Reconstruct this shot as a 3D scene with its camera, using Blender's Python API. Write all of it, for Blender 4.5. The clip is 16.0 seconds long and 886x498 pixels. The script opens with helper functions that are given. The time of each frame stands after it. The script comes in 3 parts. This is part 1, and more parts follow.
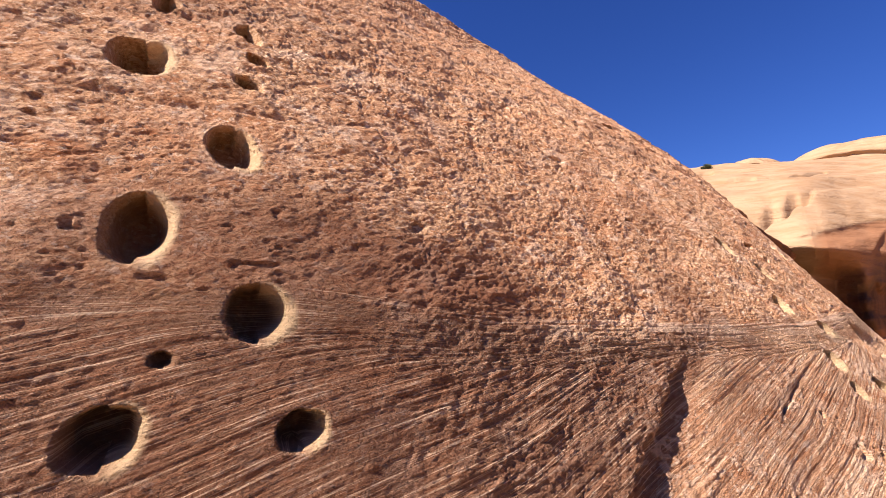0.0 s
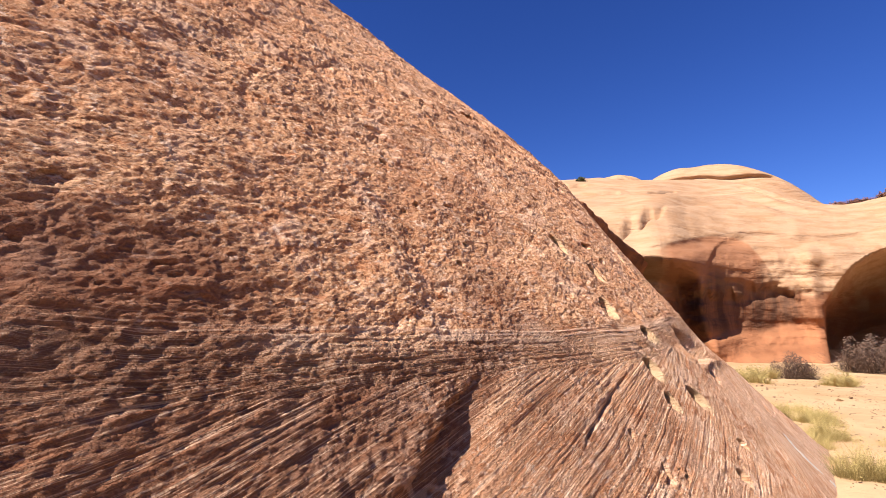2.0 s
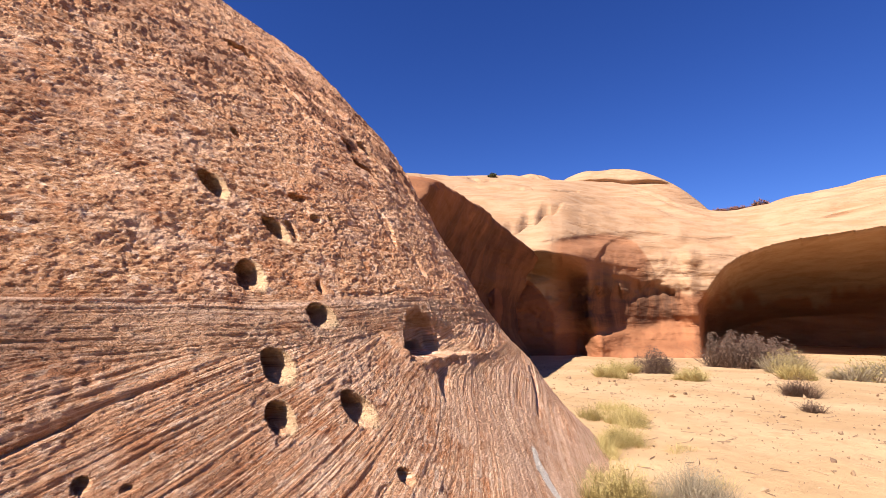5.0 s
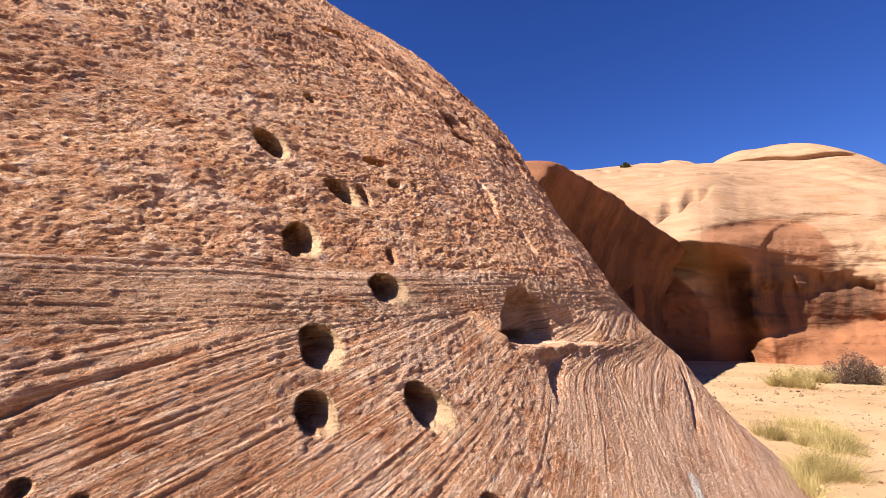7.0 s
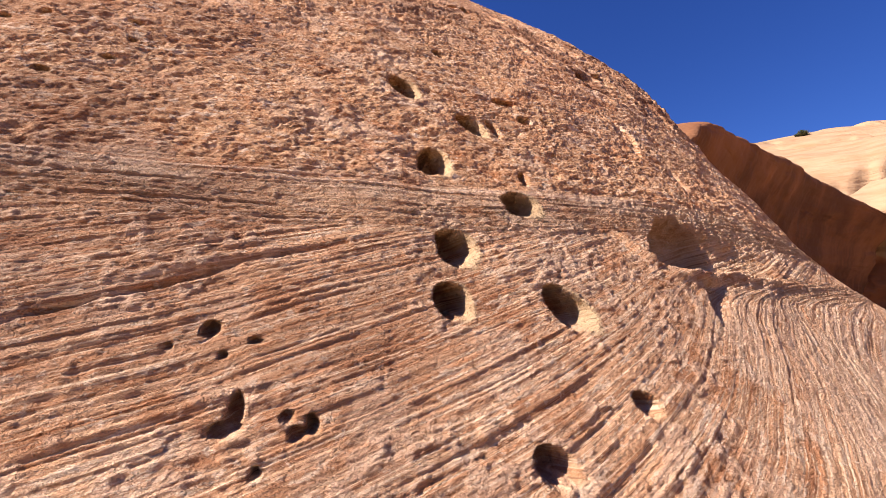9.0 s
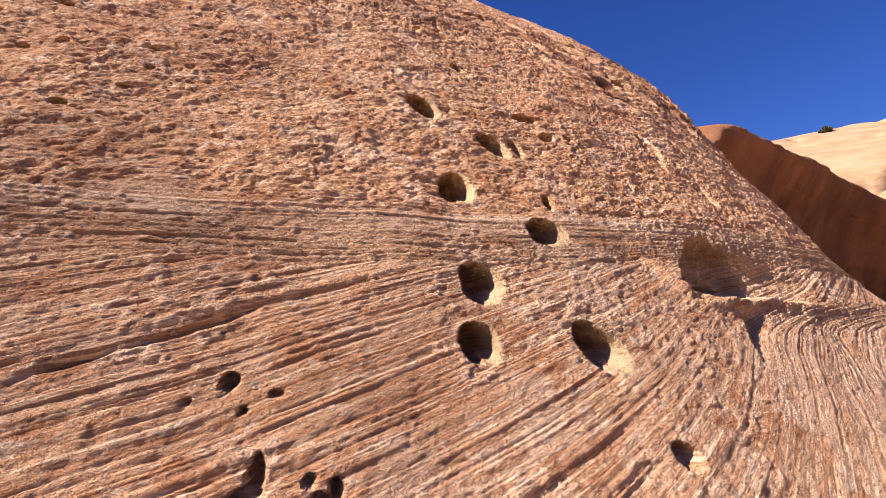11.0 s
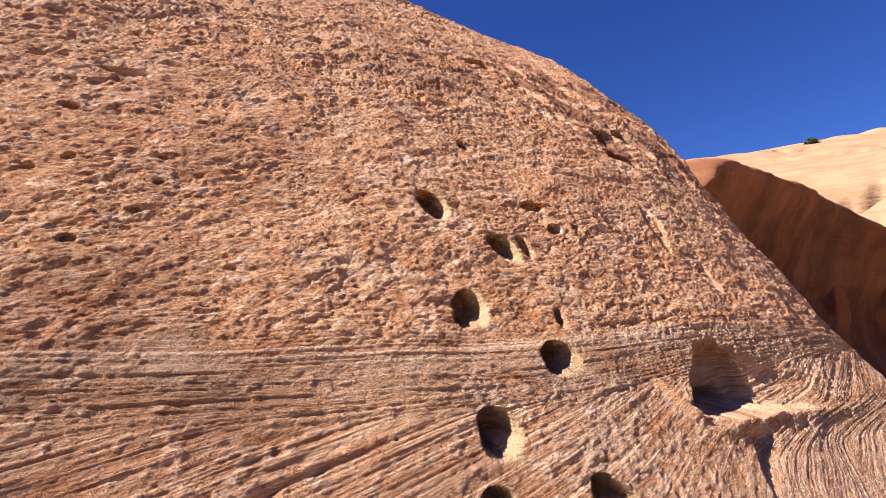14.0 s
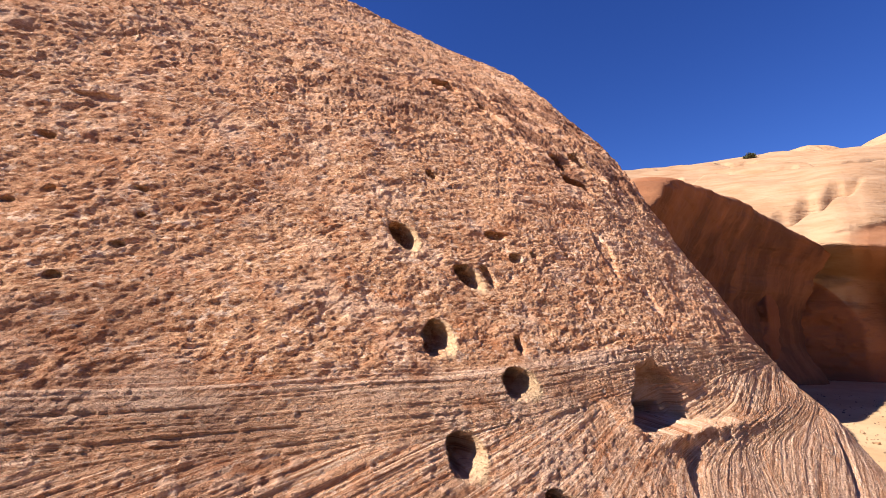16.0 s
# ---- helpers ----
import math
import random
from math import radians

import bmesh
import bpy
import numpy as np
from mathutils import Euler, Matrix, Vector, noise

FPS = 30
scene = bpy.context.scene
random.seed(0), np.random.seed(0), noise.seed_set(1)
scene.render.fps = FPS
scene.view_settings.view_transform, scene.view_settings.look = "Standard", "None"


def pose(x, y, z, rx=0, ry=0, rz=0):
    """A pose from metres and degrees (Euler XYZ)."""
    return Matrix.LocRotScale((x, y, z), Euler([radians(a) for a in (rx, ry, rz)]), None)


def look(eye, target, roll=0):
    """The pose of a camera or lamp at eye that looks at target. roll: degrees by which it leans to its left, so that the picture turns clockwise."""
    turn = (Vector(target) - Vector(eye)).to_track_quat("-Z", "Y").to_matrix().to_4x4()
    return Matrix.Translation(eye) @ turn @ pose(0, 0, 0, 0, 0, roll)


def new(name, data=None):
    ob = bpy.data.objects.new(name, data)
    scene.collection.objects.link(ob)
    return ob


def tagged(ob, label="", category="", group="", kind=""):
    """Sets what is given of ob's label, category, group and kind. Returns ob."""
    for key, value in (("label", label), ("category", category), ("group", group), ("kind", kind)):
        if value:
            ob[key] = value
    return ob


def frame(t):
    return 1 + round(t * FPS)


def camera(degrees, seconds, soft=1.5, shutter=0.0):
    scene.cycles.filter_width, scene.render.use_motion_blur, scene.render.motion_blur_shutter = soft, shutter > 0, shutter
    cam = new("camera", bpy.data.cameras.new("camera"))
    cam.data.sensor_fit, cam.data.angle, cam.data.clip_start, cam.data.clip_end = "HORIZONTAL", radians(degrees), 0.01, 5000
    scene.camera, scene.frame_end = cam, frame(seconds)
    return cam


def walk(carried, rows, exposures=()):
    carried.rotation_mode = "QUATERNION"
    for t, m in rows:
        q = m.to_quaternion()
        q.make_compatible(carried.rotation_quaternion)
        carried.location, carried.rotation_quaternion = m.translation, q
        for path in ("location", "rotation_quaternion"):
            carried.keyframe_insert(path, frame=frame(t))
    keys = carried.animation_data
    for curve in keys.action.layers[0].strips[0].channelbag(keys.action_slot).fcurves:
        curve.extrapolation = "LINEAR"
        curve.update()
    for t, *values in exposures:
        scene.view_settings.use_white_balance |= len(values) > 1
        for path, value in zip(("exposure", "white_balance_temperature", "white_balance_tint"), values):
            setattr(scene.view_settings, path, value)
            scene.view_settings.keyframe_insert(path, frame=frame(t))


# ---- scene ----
cam = camera(86.7, 16.0, soft=0.7)
EXPOSURES = [(0.0, 1.38), (2.0, 1.35), (4.5, 1.30), (7.5, 1.31), (10.5, 1.40), (13.5, 1.38), (16.0, 1.34)]
PATH = [
    (0, (0.0, 0.0, 1.532), (-0.121, 1.97, 1.853), -0.5),
    (0.5, (0.162, 0.223, 1.583), (0.221, 2.196, 1.906), -0.4),
    (1, (0.4, 0.344, 1.569), (0.572, 2.31, 1.892), -0.4),
    (1.5, (0.676, 0.53, 1.565), (0.904, 2.492, 1.881), -0.3),
    (2, (0.858, 0.855, 1.568), (1.185, 2.803, 1.883), -0.1),
    (2.5, (1.087, 1.067, 1.531), (1.52, 2.994, 1.846), -0.0),
    (3, (1.536, 1.209, 1.511), (2.006, 3.128, 1.824), -0.0),
    (3.5, (1.885, 1.333, 1.441), (2.423, 3.233, 1.756), -0.0),
    (4, (2.434, 1.587, 1.435), (3.03, 3.47, 1.746), 0.1),
    (4.5, (2.885, 1.713, 1.43), (3.509, 3.587, 1.739), 0.3),
    (4.7, (3.093, 1.736, 1.438), (3.718, 3.611, 1.742), 0.4),
    (6.8, (3.766, 2.52, 1.353), (3.988, 4.483, 1.666), 0.2),
    (7, (3.756, 2.549, 1.277), (3.837, 4.522, 1.592), 0.1),
    (7.5, (3.742, 2.615, 1.07), (3.579, 4.582, 1.39), -0.1),
    (8, (3.753, 2.644, 0.899), (3.399, 4.586, 1.221), -0.3),
    (8.2, (3.769, 2.642, 0.838), (3.362, 4.573, 1.163), -0.6),
    (10.3, (3.754, 2.686, 0.846), (3.218, 4.586, 1.168), 0.1),
    (10.5, (3.737, 2.686, 0.887), (3.196, 4.585, 1.208), -0.1),
    (11, (3.715, 2.697, 0.999), (3.162, 4.591, 1.323), -0.1),
    (11.5, (3.688, 2.698, 1.132), (3.131, 4.591, 1.453), -0.0),
    (12, (3.664, 2.694, 1.226), (3.104, 4.587, 1.548), -0.0),
    (12.5, (3.664, 2.704, 1.333), (3.102, 4.596, 1.653), 0.0),
    (13, (3.656, 2.678, 1.46), (3.096, 4.571, 1.78), 0.1),
    (13.5, (3.631, 2.633, 1.548), (3.091, 4.532, 1.868), 0.2),
    (14, (3.616, 2.583, 1.623), (3.106, 4.49, 1.943), 0.2),
    (14.5, (3.609, 2.537, 1.666), (3.15, 4.457, 1.986), 0.3),
    (15, (3.611, 2.462, 1.723), (3.22, 4.398, 2.042), 0.4),
    (15.5, (3.62, 2.409, 1.755), (3.261, 4.35, 2.076), 0.4),
    (16, (3.599, 2.334, 1.78), (3.261, 4.279, 2.1), 0.4),
]
walk(cam, [(t, look(eye, target, roll)) for t, eye, target, roll in PATH], EXPOSURES)

# ---- light ----
SUN_AZ, SUN_EL = radians(240.0), radians(42.0)      # clockwise from +y, and above the ground
world = bpy.data.worlds.new("clear_desert_sky")
scene.world = world
world.use_nodes = True
wn = world.node_tree
wn.nodes.clear()
sky = wn.nodes.new("ShaderNodeTexSky")
sky.sky_type, sky.sun_disc = "NISHITA", False
sky.sun_elevation, sky.sun_rotation = SUN_EL, SUN_AZ
sky.altitude, sky.air_density, sky.dust_density, sky.ozone_density = 1600, 1.0, 0.0, 6.0
back = wn.nodes.new("ShaderNodeBackground")
back.inputs["Strength"].default_value = 0.069
out = wn.nodes.new("ShaderNodeOutputWorld")
deep = wn.nodes.new("ShaderNodeHueSaturation")        # the dry high air: a deeper blue
deep.inputs["Hue"].default_value, deep.inputs["Saturation"].default_value, deep.inputs["Value"].default_value = 0.5215, 1.2, 0.82
wn.links.new(sky.outputs[0], deep.inputs["Color"])
wn.links.new(deep.outputs[0], back.inputs[0])
wn.links.new(back.outputs[0], out.inputs[0])

lamp = bpy.data.lights.new("sun", "SUN")
lamp.energy, lamp.angle, lamp.color = 5.0, radians(0.5), (1.0, 0.94, 0.85)
sun = new("sun", lamp)
toward = Vector((math.sin(SUN_AZ) * math.cos(SUN_EL), math.cos(SUN_AZ) * math.cos(SUN_EL), math.sin(SUN_EL)))
sun.matrix_world = look(toward * 50, (0, 0, 0))


# ---- noise on arrays ----
def lattice(ix, iy, seed):
    h = (ix.astype(np.int64) * 374761393 + iy.astype(np.int64) * 668265263 + seed * 974711) & 0xFFFFFFFF
    h = ((h ^ (h >> 13)) * 1274126177) & 0xFFFFFFFF
    h = ((h ^ (h >> 16)) * 2246822519) & 0xFFFFFFFF
    return ((h ^ (h >> 15)) & 0xFFFFFF) / 0x7FFFFF - 1.0


def grain(x, y, seed=0):
    """Smooth noise between -1 and 1, one knob a unit."""
    ix, iy = np.floor(x), np.floor(y)
    fx, fy = x - ix, y - iy
    fx, fy = fx * fx * fx * (fx * (fx * 6 - 15) + 10), fy * fy * fy * (fy * (fy * 6 - 15) + 10)
    a, b = lattice(ix, iy, seed), lattice(ix + 1, iy, seed)
    c, d = lattice(ix, iy + 1, seed), lattice(ix + 1, iy + 1, seed)
    return (a + (b - a) * fx) * (1 - fy) + (c + (d - c) * fx) * fy


def rough(x, y, seed=0, octaves=4, fall=0.5):
    total, amp = 0.0, 1.0
    for k in range(octaves):
        total = total + amp * grain(x * 2**k + 17.3 * k, y * 2**k - 9.1 * k, seed + k)
        amp *= fall
    return total


def step(a, b, x):
    t = np.clip((x - a) / (b - a), 0, 1)
    return t * t * (3 - 2 * t)


def quad_mesh(name, points, quads, attributes=()):
    me = bpy.data.meshes.new(name)
    points = points.reshape(-1, 3)
    me.vertices.add(len(points))
    me.vertices.foreach_set("co", points.reshape(-1).astype(np.float32))
    me.loops.add(quads.size)
    me.loops.foreach_set("vertex_index", quads.reshape(-1).astype(np.int32))
    me.polygons.add(len(quads))
    me.polygons.foreach_set("loop_start", (np.arange(len(quads)) * 4).astype(np.int32))
    me.polygons.foreach_set("use_smooth", np.ones(len(quads), bool))
    for key, values in attributes:
        at = me.attributes.new(key, "FLOAT_VECTOR", "POINT")
        at.data.foreach_set("vector", values.reshape(-1).astype(np.float32))
    me.update(calc_edges=True)
    return me


def grid_mesh(name, points, attributes=()):
    """A sheet from an array of rows and columns of points, with float-vector attributes on its points."""
    rows, cols = points.shape[:2]
    k = (np.arange(rows - 1)[:, None] * cols + np.arange(cols - 1)[None]).reshape(-1)
    return quad_mesh(name, points, np.stack([k, k + 1, k + cols + 1, k + cols], 1), attributes)


def part(name, bm, material, parent, label=""):
    me = bpy.data.meshes.new(name)
    bm.to_mesh(me)
    bm.free()
    me.materials.append(material)
    ob = new(name, me)
    ob.parent = parent
    return tagged(ob, label)


# ---- materials ----
class Nodes:
    """A few short ways to wire a material."""

    def __init__(self, name, roughness=0.9, specular=0.15):
        self.mat = bpy.data.materials.new(name)
        self.mat.use_nodes = True
        self.tree = self.mat.node_tree
        self.bsdf = self.tree.nodes["Principled BSDF"]
        self.bsdf.inputs["Roughness"].default_value = roughness
        self.bsdf.inputs["Specular IOR Level"].default_value = specular

    def put(self, socket, value):
        if isinstance(value, bpy.types.NodeSocket):
            self.tree.links.new(value, socket)
        else:
            socket.default_value = value

    def attribute(self, name):
        n = self.tree.nodes.new("ShaderNodeAttribute")
        n.attribute_name = name
        s = self.tree.nodes.new("ShaderNodeSeparateXYZ")
        self.tree.links.new(n.outputs["Vector"], s.inputs[0])
        return n.outputs["Vector"], s.outputs[0], s.outputs[1], s.outputs[2]

    def place(self):
        return self.tree.nodes.new("ShaderNodeTexCoord").outputs["Object"]

    def stretch(self, vector, scale):
        n = self.tree.nodes.new("ShaderNodeVectorMath")
        n.operation = "MULTIPLY"
        self.put(n.inputs[0], vector)
        n.inputs[1].default_value = scale
        return n.outputs[0]

    def noise(self, vector, scale=1.0, detail=4.0, rough_=0.55, warp=0.0):
        n = self.tree.nodes.new("ShaderNodeTexNoise")
        self.put(n.inputs["Vector"], vector)
        n.inputs["Scale"].default_value, n.inputs["Detail"].default_value = scale, detail
        n.inputs["Roughness"].default_value, n.inputs["Distortion"].default_value = rough_, warp
        return n.outputs[0]

    def span(self, value, lo, hi, a=0.0, b=1.0):
        n = self.tree.nodes.new("ShaderNodeMapRange")
        n.interpolation_type = "SMOOTHSTEP"
        for key, v in zip(("Value", "From Min", "From Max", "To Min", "To Max"), (value, lo, hi, a, b)):
            self.put(n.inputs[key], v)
        return n.outputs[0]

    def math(self, how, a, b=0.0):
        n = self.tree.nodes.new("ShaderNodeMath")
        n.operation = how
        self.put(n.inputs[0], a)
        self.put(n.inputs[1], b)
        return n.outputs[0]

    def mix(self, factor, a, b, how="MIX"):
        n = self.tree.nodes.new("ShaderNodeMix")
        n.data_type, n.blend_type = "RGBA", how
        self.put(n.inputs[0], factor)
        self.put(n.inputs[6], a if isinstance(a, bpy.types.NodeSocket) else (*a, 1))
        self.put(n.inputs[7], b if isinstance(b, bpy.types.NodeSocket) else (*b, 1))
        return n.outputs[2]

    def bump(self, height, distance, strength=1.0, after=None):
        n = self.tree.nodes.new("ShaderNodeBump")
        n.inputs["Distance"].default_value, n.inputs["Strength"].default_value = distance, strength
        self.put(n.inputs["Height"], height)
        if after is not None:
            self.put(n.inputs["Normal"], after)
        return n.outputs[0]

    def done(self, color, normal=None):
        self.put(self.bsdf.inputs["Base Color"], color)
        if normal is not None:
            self.put(self.bsdf.inputs["Normal"], normal)
        return self.mat


def dome_material():
    n = Nodes("weathered_red_sandstone", 0.92, 0.1)
    vec, q, u, zone = n.attribute("bed")
    _, carved, stain_and_shade, height = n.attribute("wear_and_shade")
    obj = n.place()
    lam = n.noise(n.stretch(vec, (34, 0.7, 0)), 1, 3, 0.5)
    lam2 = n.noise(n.stretch(vec, (95, 1.6, 0)), 1, 3, 0.6)
    lam3 = n.noise(n.stretch(vec, (190, 4.0, 0)), 1, 2, 0.6)
    big = n.noise(obj, 0.9, 3, 0.5)
    mid = n.noise(obj, 7, 5, 0.65)
    fine = n.noise(n.stretch(obj, (20, 20, 34)), 1, 6, 0.68)
    flake = n.noise(n.stretch(obj, (48, 48, 80)), 1, 4, 0.65)
    tiny = n.noise(n.stretch(obj, (180, 180, 300)), 1, 3, 0.7)
    lower = n.math("SUBTRACT", 1.0, zone)
    # the bedded lower part
    low = n.mix(n.span(lam, 0.36, 0.64), (0.56, 0.25, 0.125), (0.75, 0.425, 0.255))
    low = n.mix(n.math("MULTIPLY", n.span(lam2, 0.51, 0.62), 0.85), low, (0.84, 0.58, 0.40))
    low = n.mix(n.math("MULTIPLY", n.span(lam2, 0.34, 0.40, 1, 0), 0.8), low, (0.20, 0.072, 0.034))
    low = n.mix(n.math("MULTIPLY", n.span(lam3, 0.50, 0.66), 0.35), low, (0.76, 0.46, 0.29))
    # the pitted upper part
    high = n.mix(n.span(fine, 0.36, 0.64), (0.38, 0.165, 0.078), (0.68, 0.385, 0.215))
    high = n.mix(n.math("MULTIPLY", n.span(flake, 0.53, 0.65), 0.58), high, (0.82, 0.53, 0.35))
    high = n.mix(n.math("MULTIPLY", n.span(flake, 0.35, 0.44, 1, 0), 0.8), high, (0.17, 0.066, 0.034))
    col = n.mix(n.span(n.math("ADD", zone, n.math("MULTIPLY", n.math("SUBTRACT", mid, 0.5), 0.8)), 0.35, 0.65), low, high)
    col = n.mix(n.math("MULTIPLY", n.span(big, 0.42, 0.62), 0.4), col, (0.50, 0.225, 0.115))
    col = n.mix(n.math("MULTIPLY", n.span(n.noise(obj, 2.6, 5, 0.65), 0.50, 0.66), 0.4), col, (0.80, 0.54, 0.39))
    rust = n.noise(n.stretch(obj, (3.4, 3.4, 6)), 1, 6, 0.7)
    col = n.mix(n.math("MULTIPLY", n.span(rust, 0.53, 0.64), 0.55), col, (0.40, 0.14, 0.055))
    crust = n.noise(n.stretch(vec, (22, 7, 0)), 1, 5, 0.7)
    crust = n.mix(zone, crust, n.noise(n.stretch(obj, (11, 11, 20)), 1, 6, 0.7))
    col = n.mix(n.math("MULTIPLY", n.span(crust, 0.575, 0.61), 0.6), col, (0.80, 0.57, 0.42))
    col = n.mix(n.math("MULTIPLY", n.span(n.noise(obj, 26, 5, 0.65), 0.59, 0.66), 0.65), col, (0.82, 0.58, 0.43))
    # red-brown stain, plus shade painted into the scar, beside it and in the furrows
    col = n.mix(n.math("MULTIPLY", n.math("MULTIPLY", stain_and_shade, 0.76), n.math("SUBTRACT", 1.0, n.math("MULTIPLY", lower, n.span(lam2, 0.53, 0.62, 0.0, 0.6)))), col, (0.172, 0.066, 0.038))
    col = n.mix(n.math("MULTIPLY", n.span(n.noise(obj, 13, 6, 0.72), 0.32, 0.42, 1, 0), 0.4), col, (0.22, 0.09, 0.05))
    col = n.mix(n.math("MULTIPLY", n.span(height, 0.10, 0.95), 0.6), col, (0.82, 0.53, 0.375))
    col = n.mix(n.math("MULTIPLY", n.span(height, 1.0, 1.4), 0.85), col, (0.80, 0.71, 0.63))
    # pale abraded rock; foothold rims also carry sunlight as colour on their right
    col = n.mix(n.math("MULTIPLY", carved, 0.75), col, (0.62, 0.41, 0.24))
    col = n.mix(0.2, col, n.mix(n.span(tiny, 0.3, 0.7), (0.25, 0.25, 0.25), (0.80, 0.80, 0.80)), "OVERLAY")
    rest = n.math("MULTIPLY", n.math("ADD", n.span(lam2, 0.40, 0.60, 0.0, 0.20), n.span(lam3, 0.38, 0.62, 0.0, 0.09)), lower)
    nor = n.bump(rest, 0.055, 1.0)
    nor = n.bump(fine, 0.04, 0.9, nor)
    nor = n.bump(crust, 0.02, 0.7, nor)
    nor = n.bump(flake, 0.024, 0.95, nor)
    nor = n.bump(tiny, 0.003, 0.6, nor)
    return n.done(col, nor)


def slickrock_material(name, pale, red, dark):
    n = Nodes(name, 0.93, 0.08)
    _, bleach, varnish_and_shade, bed = n.attribute("wear_and_shade")
    obj = n.place()
    big = n.noise(n.stretch(obj, (0.12, 0.12, 0.5)), 1, 4, 0.6, 0.6)
    mid = n.noise(n.stretch(obj, (0.5, 0.5, 2.2)), 1, 5, 0.6)
    streak = n.noise(n.stretch(obj, (0.9, 0.9, 0.06)), 1, 4, 0.65)
    wall = n.mix(n.span(big, 0.38, 0.64), red, (red[0] * 1.3, red[1] * 1.38, red[2] * 1.38))
    wall = n.mix(n.math("MULTIPLY", n.span(streak, 0.52, 0.68), 0.15), wall, (0.30, 0.155, 0.085))
    # desert varnish on the cliff; on the buttress this channel paints in shade
    wall = n.mix(n.math("MULTIPLY", varnish_and_shade, n.span(streak, 0.40, 0.62, 0.8, 0.45)), wall, dark)
    # deep red-brown for the alcove: redder rock, with the recess's shade in its colour
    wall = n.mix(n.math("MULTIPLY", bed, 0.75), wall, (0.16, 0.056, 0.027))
    top = n.mix(n.span(mid, 0.35, 0.7), pale, (pale[0] * 0.82, pale[1] * 0.74, pale[2] * 0.66))
    col = n.mix(bleach, wall, top)
    col = n.mix(n.math("MULTIPLY", n.span(n.noise(obj, 1.6, 5, 0.7), 0.62, 0.75), n.math("SUBTRACT", 0.45, n.math("MULTIPLY", bleach, 0.4))), col, (0.17, 0.095, 0.055))
    beds = n.noise(n.stretch(obj, (0.10, 0.10, 1.7)), 1, 6, 0.62, 0.8)
    col = n.mix(n.math("MULTIPLY", n.span(beds, 0.33, 0.39, 1, 0), 0.15), col, (0.22, 0.115, 0.06))
    nor = n.bump(mid, 0.25, 0.6)
    nor = n.bump(n.span(beds, 0.33, 0.45), 0.12, 0.4, nor)
    nor = n.bump(n.noise(obj, 3.0, 5, 0.7), 0.08, 0.6, nor)
    return n.done(col, nor)


def sand_material():
    n = Nodes("pale_orange_sand", 0.95, 0.05)
    obj = n.place()
    big = n.noise(obj, 0.35, 4, 0.55)
    mid = n.noise(obj, 3.0, 5, 0.65)
    fine = n.noise(obj, 45, 4, 0.7)
    col = n.mix(n.span(big, 0.35, 0.65), (0.39, 0.245, 0.13), (0.47, 0.31, 0.178))
    col = n.mix(n.math("MULTIPLY", n.span(mid, 0.52, 0.72), 0.5), col, (0.29, 0.175, 0.09))
    col = n.mix(n.math("MULTIPLY", n.span(fine, 0.64, 0.74), 0.5), col, (0.20, 0.125, 0.075))
    nor = n.bump(mid, 0.06, 0.6)
    nor = n.bump(fine, 0.01, 0.6, nor)
    return n.done(col, nor)


def plant_material(name, a, b):
    n = Nodes(name, 0.75, 0.2)
    g = n.tree.nodes.new("ShaderNodeNewGeometry")
    col = n.mix(g.outputs["Random Per Island"], a, b)
    return n.done(col)


ROCK = dome_material()
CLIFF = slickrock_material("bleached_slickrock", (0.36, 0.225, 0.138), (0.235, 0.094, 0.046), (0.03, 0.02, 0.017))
SAND = sand_material()
GREEN = plant_material("rabbitbrush_stems", (0.15, 0.105, 0.035), (0.32, 0.228, 0.085))
YELLOW = plant_material("dry_yellow_grass", (0.29, 0.213, 0.075), (0.43, 0.32, 0.135))
STRAW = plant_material("grey_dead_twigs", (0.17, 0.13, 0.085), (0.29, 0.225, 0.15))
DARK = plant_material("dark_purple_twigs", (0.05, 0.029, 0.021), (0.135, 0.078, 0.053))
SAGE = plant_material("dusty_green_leaves", (0.045, 0.05, 0.024), (0.10, 0.10, 0.048))

RUST = plant_material("rust_red_twigs", (0.13, 0.05, 0.035), (0.22, 0.09, 0.06))
LITTER = plant_material("stones_and_twigs", (0.12, 0.07, 0.045), (0.34, 0.22, 0.13))

# ---- the dome: along its face runs u, into it w, and up z ----
CU, SU = 0.86013, 0.51008
SHAPE = (2.3925, 0.1946, 1.2528, -0.1466, 0.2742, 0.1235, 0.1155, 0.0156, -0.1689, 0.098,
         0.1223, -0.0286, 0.0161, 0.0538, -0.0335, -0.0714, 0.0122, -0.0094, -0.0025, 0.0001)


def face(u, z):
    """How far the bare face lies back at a place along it and a height."""
    over = np.clip(z - 7.6, 0, None)
    beyond = np.clip(u - 9.5, 0, None)
    a, b = (np.clip(u, -0.15, 9.6) - 3) / 3, (np.clip(z, -0.5, 7.6) - 1.5) / 2
    terms = (1, a, b, a * a, a * b, b * b, a**3, a * a * b, a * b * b, b**3, a**4, a**3 * b, a * a * b * b, a * b**3, b**4, a**5, a**6,
             a**3 * b * b, a * a * b**3, a**4 * b)
    return sum(k * t for k, t in zip(SHAPE, terms)) + 3.5114 * over + 0.1472 * over**2 + 7.6032 * beyond + 2.4333 * beyond**2


def spread(stops):
    """Steps along an axis: from each stop to the next with its spacing."""
    out_ = [np.arange(a, b, d) for (a, d), (b, _) in zip(stops, stops[1:])]
    return np.concatenate(out_ + [[stops[-1][0]]])


